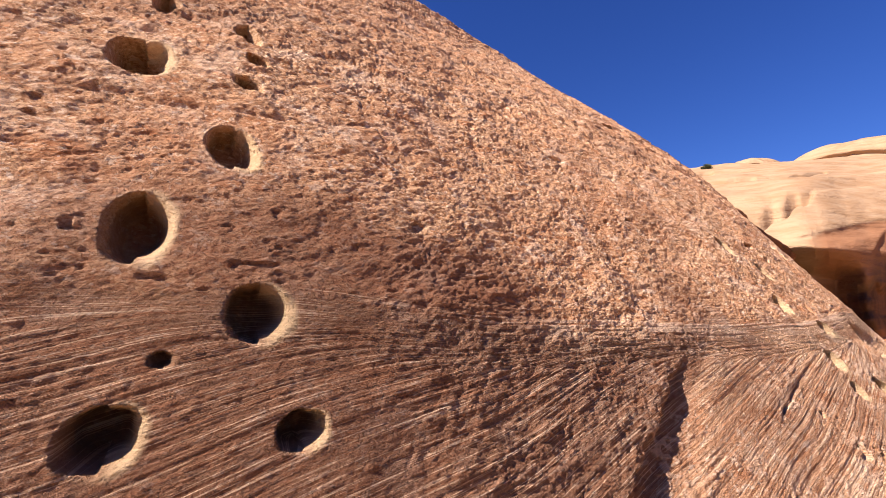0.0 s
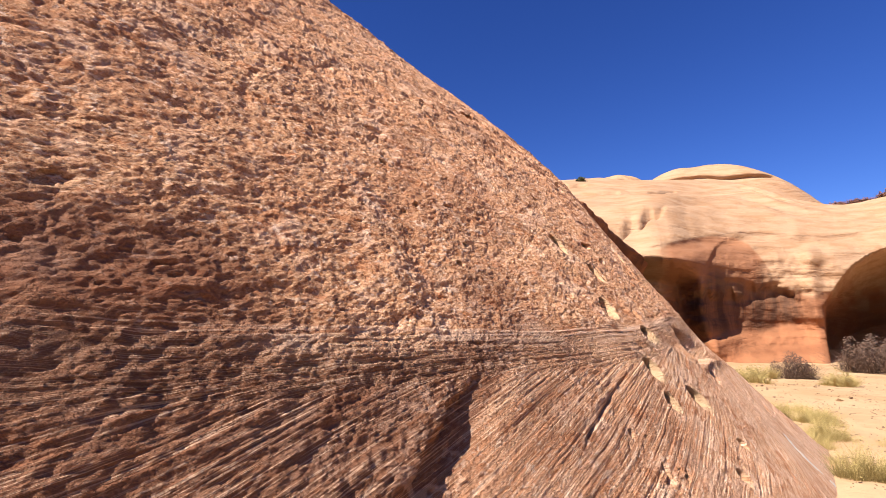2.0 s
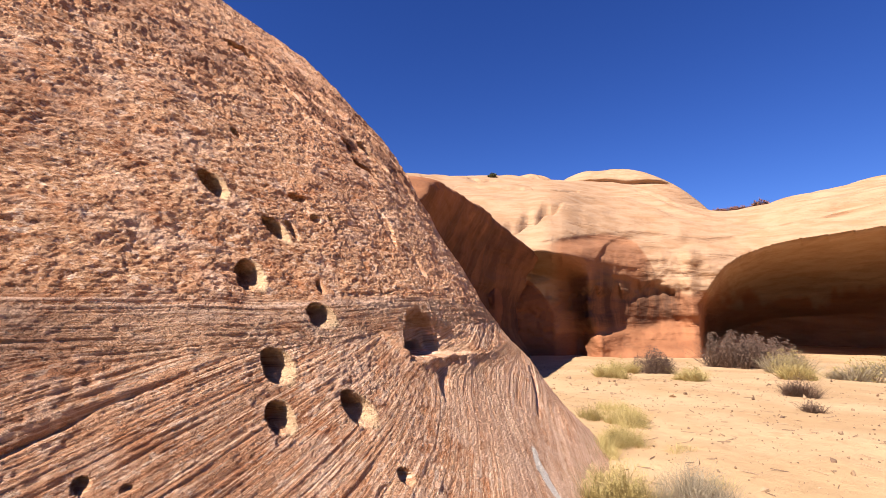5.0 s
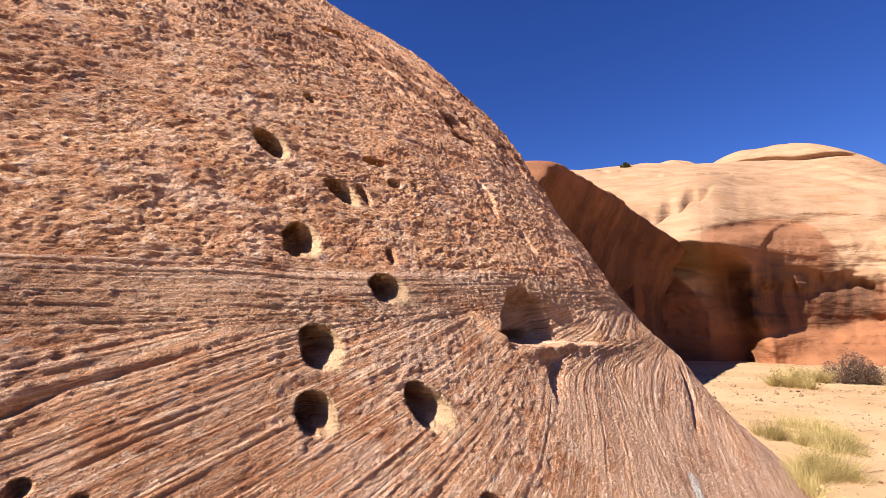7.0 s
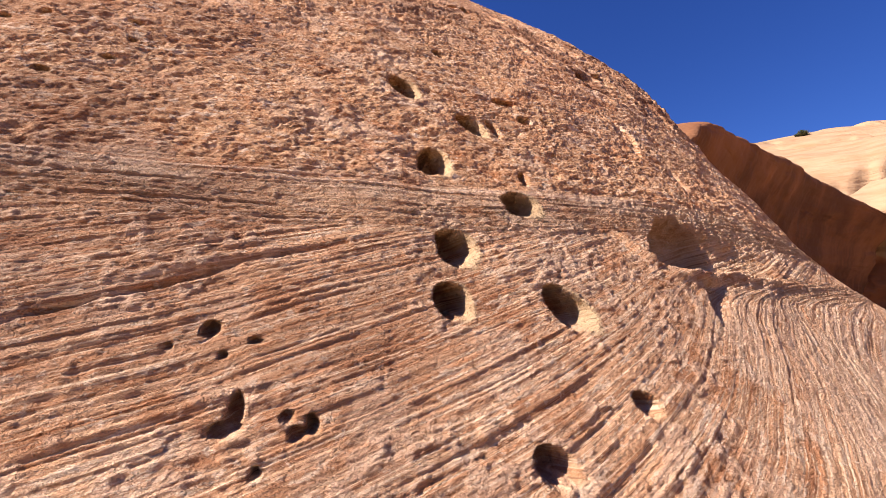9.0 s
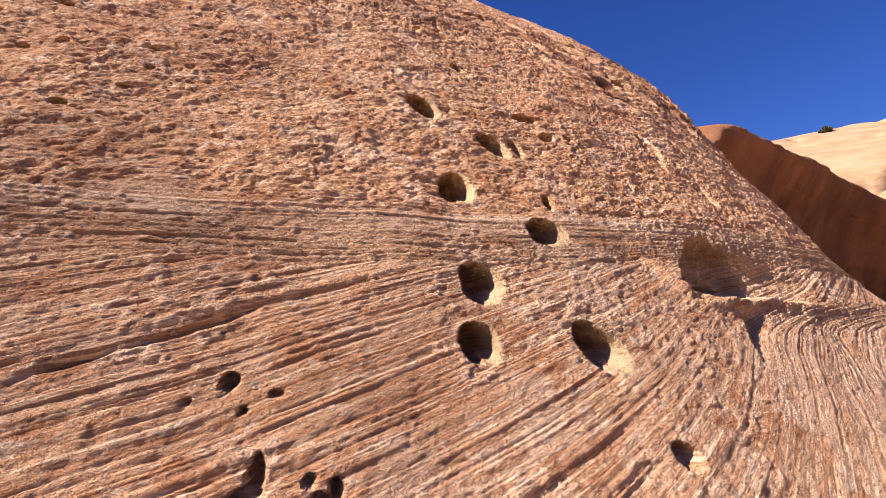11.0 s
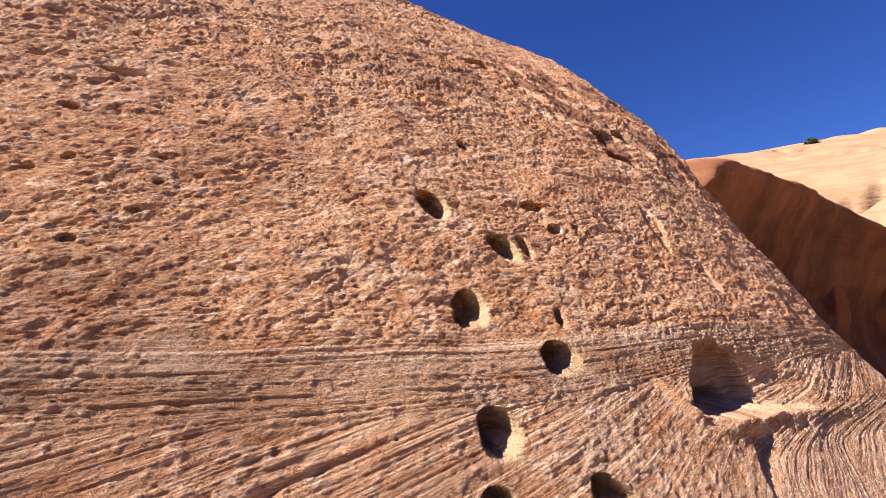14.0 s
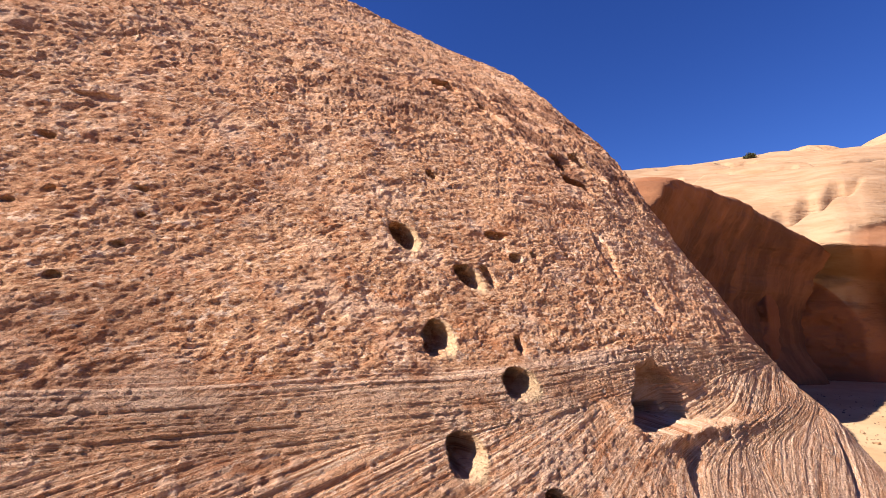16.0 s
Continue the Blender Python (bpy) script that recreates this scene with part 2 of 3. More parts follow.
# hollows: along, up, half width, half height, depth, lean
HOLDS = [
    (5.15, 2.36, 0.105, 0.105, 0.14, 0.25), (5.56, 2.09, 0.095, 0.095, 0.13, 0.5), (5.22, 1.71, 0.10, 0.105, 0.16, 0.0),
    (5.65, 1.455, 0.115, 0.09, 0.16, 0.1), (5.22, 1.175, 0.095, 0.10, 0.17, 0.1), (5.15, 0.935, 0.078, 0.08, 0.15, 0.0),
    (5.66, 0.905, 0.105, 0.105, 0.18, 0.45),
    (-0.45, 3.22, 0.19, 0.20, 0.22, 0.0), (0.10, 2.52, 0.135, 0.165, 0.17, 0.2), (-0.27, 1.965, 0.145, 0.185, 0.20, 0.0),
    (0.23, 1.585, 0.135, 0.135, 0.19, 0.0), (-0.27, 1.165, 0.13, 0.105, 0.20, 0.0), (0.39, 1.13, 0.10, 0.075, 0.15, 0.0),
]
PITS = [
    (-0.12, 1.41, 0.045, 0.036, 0.06, 0), (0.20, 3.90, 0.10, 0.17, 0.12, 0.3), (0.26, 3.45, 0.08, 0.08, 0.09, 0.3),
    (0.19, 3.13, 0.10, 0.08, 0.10, 0.2), (-0.40, 4.08, 0.10, 0.16, 0.12, 0), (1.16, 2.12, 0.075, 0.05, 0.018, -0.5),
    (4.31, 0.84, 0.030, 0.028, 0.05, 0), (4.63, 0.56, 0.022, 0.028, 0.05, 0), (5.80, 0.55, 0.055, 0.05, 0.07, 0.2),
    (5.35, 0.41, 0.075, 0.06, 0.10, 0.2), (4.42, 0.605, 0.024, 0.05, 0.05, 0), (4.40, 0.56, 0.055, 0.028, 0.05, -0.3),
    (4.56, 0.58, 0.018, 0.02, 0.03, 0), (4.59, 0.54, 0.026, 0.02, 0.03, 0), (4.36, 0.76, 0.014, 0.014, 0.025, 0),
    (4.20, 0.79, 0.014, 0.012, 0.02, 0), (4.49, 0.46, 0.014, 0.017, 0.03, 0), (4.45, 0.80, 0.022, 0.013, 0.02, 0),
    (5.54, 3.02, 0.05, 0.05, 0.05, 0.4), (3.40, 1.99, 0.037, 0.022, 0.03, 0), (3.60, 2.17, 0.034, 0.018, 0.025, 0),
    (6.02, 2.27, 0.06, 0.035, 0.05, 0), (6.22, 2.31, 0.045, 0.03, 0.04, 0),
]
MARKS = [
    (3.09, 2.81, 0.05, 0.025, 0.03, 0), (3.65, 2.35, 0.025, 0.018, 0.02, 0), (3.09, 2.38, 0.03, 0.016, 0.02, 0),
    (3.61, 2.51, 0.05, 0.016, 0.02, 0), (3.23, 2.45, 0.03, 0.018, 0.02, 0), (5.92, 2.46, 0.11, 0.04, 0.05, 0.1),
    (5.75, 1.66, 0.03, 0.06, 0.05, 0), (6.37, 4.98, 0.30, 0.16, 0.22, -0.2), (7.62, 3.44, 0.24, 0.13, 0.10, 0.5), (7.62, 3.80, 0.16, 0.14, 0.12, 0.5),
    (6.95, 4.55, 0.12, 0.30, 0.10, 0.3), (8.25, 3.85, 0.16, 0.25, 0.14, 0.4), (3.20, 3.235, 0.17, 0.045, 0.025, -0.12),
    (5.72, 2.13, 0.05, 0.09, 0.05, 0.3), (7.21, 2.44, 0.10, 0.30, 0.022, -0.25), (7.42, 2.0, 0.08, 0.16, 0.02, -0.2),
]


def hollow(u, z, spec, seed):
    """How deep, from 0 to 1, each place lies in one hollow."""
    u0, z0, a, b, depth, lean = spec
    du, dz = u - u0, z - z0
    du = du + lean * dz
    r = ((np.abs(du) / a) ** 2.3 + (np.abs(dz) / b) ** 2.3) ** (1 / 2.3)
    r = r + (0.10 if a < 0.2 and b < 0.21 else 0.4) * grain(du / a * 1.6 + seed, dz / b * 1.6, seed)
    return r


def laminae(q, u, n, seed, along=1.5, edge=0.3):
    """Beds that each stand out by an amount of their own, which drifts along them, and the grooves washed out between some."""
    x = q * n
    i = np.floor(x)
    f = x - i
    bed = grain(i - 1, u * along, seed)
    bed = bed + (grain(i, u * along, seed) - bed) * step(0, edge, f)
    joint = np.floor(x + 0.5)
    groove = np.exp(-((x - joint) / 0.22) ** 2) * step(0.05, 0.55, grain(joint, u * along * 1.3, seed + 1))
    return bed, groove


def build_dome():
    us = spread([(-3.2, 0.05), (-1.1, 0.011), (1.2, 0.011), (3.0, 0.0092), (7.9, 0.014), (9.2, 0.02), (10.6, 0)])
    zs = spread([(-0.45, 0.02), (0.25, 0.0043), (1.70, 0.007), (2.6, 0.011), (3.6, 0.02), (5.6, 0.035), (9.4, 0)])
    u, z = np.meshgrid(us, zs)
    w = face(u, z)
    gu = (face(u + 0.02, z) - w) / 0.02
    gz = (face(u, z + 0.02) - w) / 0.02
    k = 1 / np.sqrt(1 + gu * gu + gz * gz)
    s = z * 1.3                                        # about the length up the slope
    # bedding: level laminae at the pale band, steepening downward; contorted at the foot
    band = 1.53 + 0.035 * grain(u * 0.6, s * 0, 5) + 0.10 * step(5.4, 7.2, u) + 0.15 * step(1.6, 0.2, u)
    below = np.clip(band - z, 0, None)
    warp = 0.05 * rough(u * 0.55, s * 0.8, 11, 2)
    q = below + 0.20 * np.log(below + 0.04) + 0.40 * u * step(-0.02, 0.25, below) + warp
    q = np.where(z > band, (band - z) * 1.5 + 0.20 * math.log(0.04) + warp, q)
    fold = step(6.0, 6.7, u + 0.3 * grain(u * 1.2, s * 1.5, 8)) * step(1.12, 0.98, z)
    swing = step(5.7, 6.6, u) * step(1.16, 0.95, z)
    q = q + swing * (0.24 * np.clip(u - 5.8, 0, 1.7) ** 2 + 0.05 * grain(u * 1.5, s * 1.7, 21) + 0.016 * grain(u * 5, s * 5, 22))
    upper = step(-0.06, 0.12, z - band - 0.06 * grain(u * 1.5, s * 2, 31))
    # relief, outward
    packed = 1 + 0.2 / (below + 0.04)                  # how closely the beds lie
    qw = q + 0.003 * rough(u * 4, s * 5, 43, 2)
    major, gap = laminae(qw, u, 13, 41, 1.2, 0.2)
    thick, notch = laminae(qw, u, 30, 40, 1.5)
    thin, slit = laminae(qw, u, 62, 42, 2.2, 0.4)
    loose, tight = np.maximum(step(3.4, 1.8, packed), fold), np.maximum(step(2.6, 1.6, packed), fold)
    patch = step(-0.7, 0.6, grain(u * 1.3, s * 1.6, 44) + 0.5 * grain(u * 4.1, s * 5.3, 46))
    some = step(0.0, 0.7, grain(u * 1.9, s * 2.6, 37))
    low = (0.003 * major - 0.005 * gap * some + (0.0034 * thick - 0.0035 * notch) * (0.4 + 0.6 * patch)) * loose
    low = low + (0.0024 * thin - 0.0034 * slit) * tight * (0.4 + 0.6 * patch)
    low = low + 0.0030 * rough(u * 20, s * 26, 47, 3, 0.65)
    low = low * (1 - 0.25 * fold) - 0.002 * fold * gap
    # crusts that cling to the beds
    crust = step(0.22, 0.50, 0.6 * grain(u * 13, s * 15, 48) + 0.55 * grain(u * 29, s * 33, 49) + 0.5 * grain(u * 1.7, s * 2.1, 53) - 0.05)
    low = low + 0.0065 * crust * (1 - 0.6 * fold) * (0.75 + 0.5 * grain(u * 44, s * 50, 52))
    lump = rough(u * 8 + 0.8 * grain(u * 3, s * 4, 50), s * 12, 51, 5, 0.72)
    ridge = 0.55 - np.abs(grain(u * 17 + 0.5 * grain(u * 9, s * 9, 55), s * 27, 56))
    high = 0.0075 * lump + 0.005 * ridge + 0.009 * rough(u * 2.6, s * 4, 54, 2)
    sparse = step(-0.35, 0.5, grain(u * 1.1, s * 1.3, 59))
    dents = step(0.64, 0.86, grain(u * 10, s * 17, 57) * 0.72 + grain(u * 25, s * 36, 58) * 0.45) * sparse
    pocks = step(0.56, 0.84, grain(u * 23, s * 33, 60) * 0.8 + grain(u * 6, s * 8, 62) * 0.4)
    high = (high - 0.024 * dents - 0.006 * pocks) * (1 + 0.45 * step(2.6, 4.0, z)) + 0.011 * step(2.8, 4.2, z) * rough(u * 4.5, s * 8, 79, 3, 0.6)
    calm = step(1.6, 0.5, u) * step(2.4, 2.0, z)
    d = (low * (1 - upper) + high * upper) * (1 - 0.35 * calm)
    d = d + 0.018 * rough(u * 1.6, s * 1.7, 61, 2)
    worn = step(6.3, 7.2, u) * step(2.9, 3.6, z) * step(6.6, 5.2, z)
    d = d - 0.03 * worn * step(0.05, 0.6, rough(u * 3.4 + z * 0.8, s * 1.3, 67, 3))
    crack = np.exp(-((u - 2.20 - 0.35 * (z - 3.3) - 0.10 * grain(z * 5, u * 0, 73) - 0.03 * grain(z * 19, u * 0, 74)) / 0.03) ** 2) * step(2.85, 3.0, z) * step(3.75, 3.5, z)
    d = d - 0.012 * crack
    fine_bed, fine_gap = laminae(z - band + 0.03 * grain(u * 0.8, s * 0, 78), u, 62, 77, 1.6)
    d = d + (0.0045 * fine_bed - 0.004 * fine_gap) * np.exp(-((z - band + 0.06) / 0.17) ** 2) * step(1.2, 2.2, u) * (1 - fold)
    chunky = step(0.5, 1.4, u) * step(3.5, 2.6, u + 0.3 * grain(u * 2, s * 2, 36)) * step(2.2, 1.5, z) * step(-0.06, 0.04, z - (1.13 + (u - 3.05) * 0.60) + 0.05 * grain(u * 5, s * 5, 35))
    d = d + 0.0095 * chunky * rough(u * 7 + 0.6 * grain(u * 4, s * 5, 34), s * 10, 38, 4, 0.62)
    # streaks worn down the slope above the pale band
    d = d + 0.010 * step(0.15, 0.7, grain(u * 3.2, s * 0.55, 63)) * upper * step(2.6, 1.9, z)
    # the long scar under the brow and the slab below it
    line = z - (1.13 + (u - 3.05) * 0.60)
    line = line + 0.035 * rough(u * 6, s * 6, 64, 4, 0.6)
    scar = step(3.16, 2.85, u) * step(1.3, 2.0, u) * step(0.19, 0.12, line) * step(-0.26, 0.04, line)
    d = d - 0.085 * scar
    d = d - 0.034 * step(-0.4, 0.4, grain(u * 9, s * 3, 68)) * np.exp(-((z - (0.94 + (u - 3.99) * 0.36 + 0.012 * grain(u * 7, s * 0, 69))) / 0.011) ** 2) * step(3.4, 3.8, u) * step(4.5, 4.2, u)
    d = d - 0.018 * np.exp(-((z - (2.82 + 0.12 * (u + 0.2) * step(0.0, 0.8, u) + 0.02 * grain(u * 4, s * 0, 66))) / 0.02) ** 2) * step(1.6, 0.8, u)
    d = d - 0.05 * step(0.0, 0.03, u - 8.02 - 2.3 * (z - 0.48)) * step(0.22, 0.0, u - 8.02 - 2.3 * (z - 0.48)) * step(0.48, 0.56, z) * step(0.86, 0.78, z)
    d = d + 0.10 * step(7.4, 9.3, u) * step(2.6, 4.4, z) * step(7.8, 5.6, z)
    d = d + 0.075 * step(7.9, 9.1, u) * step(1.3, 0.8, z)
    # the shelf below the niche, and the hollow under it
    shelf = step(6.25, 6.6, u) * step(8.6, 7.4, u)
    d = d + 0.032 * shelf * np.exp(-((z - 1.105 - 0.03 * grain(u * 2.4, s * 0, 70) - 0.012 * grain(u * 9, s * 0, 71)) / 0.03) ** 2) * (0.8 + 0.4 * grain(u * 5, s * 0, 72))
    edge = u - 6.49 - 0.02 * grain(u * 9, s * 9, 75)
    wedge = step(0.0, 0.03, edge - 0.5 * (z - 0.8)) * step(0.07, -0.10, edge - 1.4 * (z - 0.8)) * step(1.095, 1.06, z)
    d = d + 0.035 * np.exp(-((u - 6.22 - 0.75 * (1.314 - z) - 0.015 * grain(z * 14, u * 0, 76)) / 0.026) ** 2) * step(1.13, 1.17, z) * step(1.37, 1.30, z)
    d = d - 0.045 * wedge * step(0.80, 0.95, z)
    P = np.stack([u + d * gu * k, w - d * k, z + d * gz * k], -1)
    carved = np.zeros_like(u)
    push = np.zeros_like(u)
    for n, spec in enumerate(HOLDS + PITS + MARKS):
        near = (np.abs(u - spec[0]) < 2.2 * spec[2] + 0.05) & (np.abs(z - spec[1]) < 2.2 * spec[3] + 0.05)
        r = hollow(u[near], z[near], spec, n)
        sharp = np.where(u[near] > spec[0], 0.24, 0.74) if n < len(HOLDS) + len(PITS) else 0.55
        push[near] = np.maximum(push[near], 1.7 * spec[4] * step(1.0, sharp, r))
        if n < len(HOLDS):
            # worn rim, painted paler on the right where the sun strikes it
            carved[near] = np.maximum(carved[near], step(1.16, 1.0, r) * step(0.45, 0.8, r) * (0.2 + 0.8 * step(-0.2, 0.6, (u[near] - spec[0]) / spec[2])))
        elif n < len(HOLDS) + len(PITS):
            carved[near] = np.maximum(carved[near], 0.2 * step(1.25, 0.95, r) * step(0.4, 0.8, r))
    # the niche: flat floor, leaning right side
    wob = 0.02 * grain(u * 8, s * 8, 81)
    ramp = np.clip((7.62 - u - 0.3 * (z - 1.18) + 0.4 * wob) / 0.80, 0, 1)
    inside = step(0.0, 0.05, u + wob - 6.31 - 1.1 * (z - 1.19)) * step(0.0, 0.025, z - 1.125 - 0.4 * np.clip(6.69 - u, 0, 1) ** 2 + 0.5 * wob) * step(0.05, -0.07, z - 1.50 + 0.3 * np.clip(u - 6.9, 0, 1) + wob)
    deep = inside * (0.27 * ramp * (0.30 + 0.70 * step(1.50, 1.20, z)) + 0.12 * step(0.03, -0.02, u - 7.10 + 0.28 * (z - 1.18) + wob) + 0.25 * step(1.25, 1.19, z + wob) * step(7.02, 6.95, u))
    inside = inside * step(0, 0.2, ramp)
    push = np.maximum(push, deep)
    P[..., 1] += push
    carved = np.maximum(carved, 0.2 * inside)
    world_pts = np.stack([P[..., 0] * CU - P[..., 1] * SU, P[..., 0] * SU + P[..., 1] * CU, P[..., 2]], -1)
    # red-brown stain on the left; the 1.45 term paints shade beside the scar
    stain_and_shade = step(-0.05, 0.95, 0.55 * rough(u * 0.8, s * 0.9, 91, 3) + 0.75 * np.maximum(step(3.2, 1.5, u) * step(2.4, 1.2, z - 0.6 * step(1.4, 0.3, u)), 1.45 * step(3.7, 2.9, u - 0.4 * z) * step(1.2, 2.0, u) * step(1.65, 1.25, z) * step(0.04, -0.04, u - 3.05 - (z - 1.13) / 0.6))) * step(6.6, 6.0, u)
    pale = np.exp(-((z - band + 0.01) / 0.07) ** 2) * (0.10 + 0.90 * step(-0.25, 0.55, fine_bed + 0.5 * grain(u * 3, s * 5, 96))) * step(1.2, 2.4, u) * step(7.4, 6.4, u)
    pale = np.maximum(pale, 0.62 * crust * (1 - upper) * step(1.8, 3.0, u + 0.4 * grain(u * 2, s * 2, 98)))
    pale = np.maximum(pale, 0.75 * step(6.2, 6.9, u) * step(1.08, 0.9, z) * (0.7 + 0.5 * grain(q * 30, u * 2, 95)))
    salt = np.exp(-((u - 7.33 - 0.5 * (z - 0.18) - 0.08 * grain(u * 3, s * 6, 93)) / 0.10) ** 2) * step(0.50, 0.3, z) * step(-0.6, 0.1, grain(u * 14, s * 12, 94)) * 2.3
    stain_and_shade = stain_and_shade * (1 - 0.9 * np.exp(-((z - 2.84 - 0.03 * grain(u * 2, s * 0, 97)) / 0.10) ** 2) * step(2.0, 1.0, u))
    # dark colour along the furrows, in place of the shade they hold
    stain_and_shade = np.maximum(stain_and_shade, 0.9 * worn * step(0.0, 0.5, rough(u * 3.0 + z * 0.8, s * 1.2, 67, 3)))
    # the scar's own shade, laid on as colour
    stain_and_shade = np.maximum(stain_and_shade, 0.85 * scar)
    bed = np.stack([q, u, upper], -1)
    wear_and_shade = np.stack([carved, stain_and_shade, np.maximum(pale, salt)], -1)
    root = new("rock_dome")
    tagged(root, "red-brown cross-bedded sandstone dome with carved footholds and a niche", "rock")
    zc, uc = np.meshgrid((zs[1:] + zs[:-1]) / 2, (us[1:] + us[:-1]) / 2, indexing="ij")
    kind = np.where(zc > 1.66, 0, np.where(zc > 1.42, 1, np.where(uc > 6.2, 3, 2)))
    names = ["pitted_upper_face", "pale_bedding_band", "cross_bedded_lower_face", "contorted_foot"]
    kind[(uc > 6.3) & (uc < 7.65) & (zc > 1.0) & (zc < 1.62)] = 4
    names.append("niche")
    for n, spec in enumerate(HOLDS):
        kind[(np.abs(uc - spec[0]) < 1.35 * spec[2] + 0.02) & (np.abs(zc - spec[1]) < 1.3 * spec[3] + 0.02)] = 5 + n
        names.append("foothold")
    ee = np.gradient(world_pts, axis=1)
    nn = np.gradient(world_pts, axis=0)
    normals = np.cross(ee, nn).reshape(-1, 3)
    normals /= np.linalg.norm(normals, axis=1, keepdims=True)
    flat, bed, wear_and_shade = world_pts.reshape(-1, 3), bed.reshape(-1, 3), wear_and_shade.reshape(-1, 3)
    cols = len(us)
    first = (np.arange(len(zs) - 1)[:, None] * cols + np.arange(cols - 1)[None])
    for n, name in enumerate(names):
        f = first[kind == n]
        used, at = np.unique(np.stack([f, f + 1, f + cols + 1, f + cols], 1), return_inverse=True)
        me = quad_mesh(name, flat[used], at.reshape(-1, 4), [("bed", bed[used]), ("wear_and_shade", wear_and_shade[used])])
        me.normals_split_custom_set_from_vertices(normals[used].astype(np.float32))
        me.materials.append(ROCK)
        ob = new(name, me)
        ob.parent = root
        if name == "foothold":
            tagged(ob, "carved hollow with a pale worn rim, sunlight painted on its right side")
    # the plain far side, which closes the rock
    away = Vector((-SU, CU, 0))
    t = np.linspace(0, 1, 24)[:, None, None]
    top = world_pts[-1][None, ::6]
    back_side = top + t * 5.0 * np.array(away) - np.array((0, 0, 1.0)) * (top[..., 2:] + 0.5) * (1 - np.sqrt(np.clip(1 - t * t, 0, 1)))
    left = world_pts[::6, 0][None]
    left_side = left + t * (np.array(away) * np.clip(world_pts[-1, 0, 1] + 5 - left[..., 1:2], 0.5, None) - np.array((CU, SU, 0)) * 1.5 * np.sin(t * 3.1))
    for sheet in (back_side, left_side[:, ::-1]):
        flat_ = np.zeros(sheet.shape)
        flat_[..., 2] = 1
        me = grid_mesh("far_side", sheet, [("bed", flat_), ("wear_and_shade", flat_ * 0)])
        me.materials.append(ROCK)
        new("far_side", me).parent = root


build_dome()

# ---- ground ----
HUB = (3.1, 1.7)


def ground_height(x, y):
    r = np.hypot(x - HUB[0], y - HUB[1])
    return -0.03 * np.clip(r - 8, 0, 36) + 0.035 * rough(x * 0.5, y * 0.5, 101, 3) + 0.012 * rough(x * 2.6, y * 2.6, 105, 3) * step(60, 20, r)


def build_ground():
    rs = np.concatenate([[0.002], np.geomspace(0.3, 60, 300), np.geomspace(62, 4000, 50)])
    an = np.linspace(-math.pi, math.pi, 361)
    r, a = np.meshgrid(rs, an, indexing="ij")
    x, y = HUB[0] + r * np.sin(a), HUB[1] + r * np.cos(a)
    me = grid_mesh("ground", np.stack([x, y, ground_height(x, y)], -1)[:, ::-1])
    me.materials.append(SAND)
    tagged(new("ground", me), "pale orange desert sand with scattered debris", "ground", kind="structure")


build_ground()


# ---- the far cliff: a ring of slickrock round the wash, by bearing (degrees from +y to +x) ----
def lane(b, at, values):
    """Values between bearings, smoothed a little."""
    total = 0
    for off in (-1.2, 0, 1.2):
        total = total + np.interp(b + off, at, values)
    return total / 3


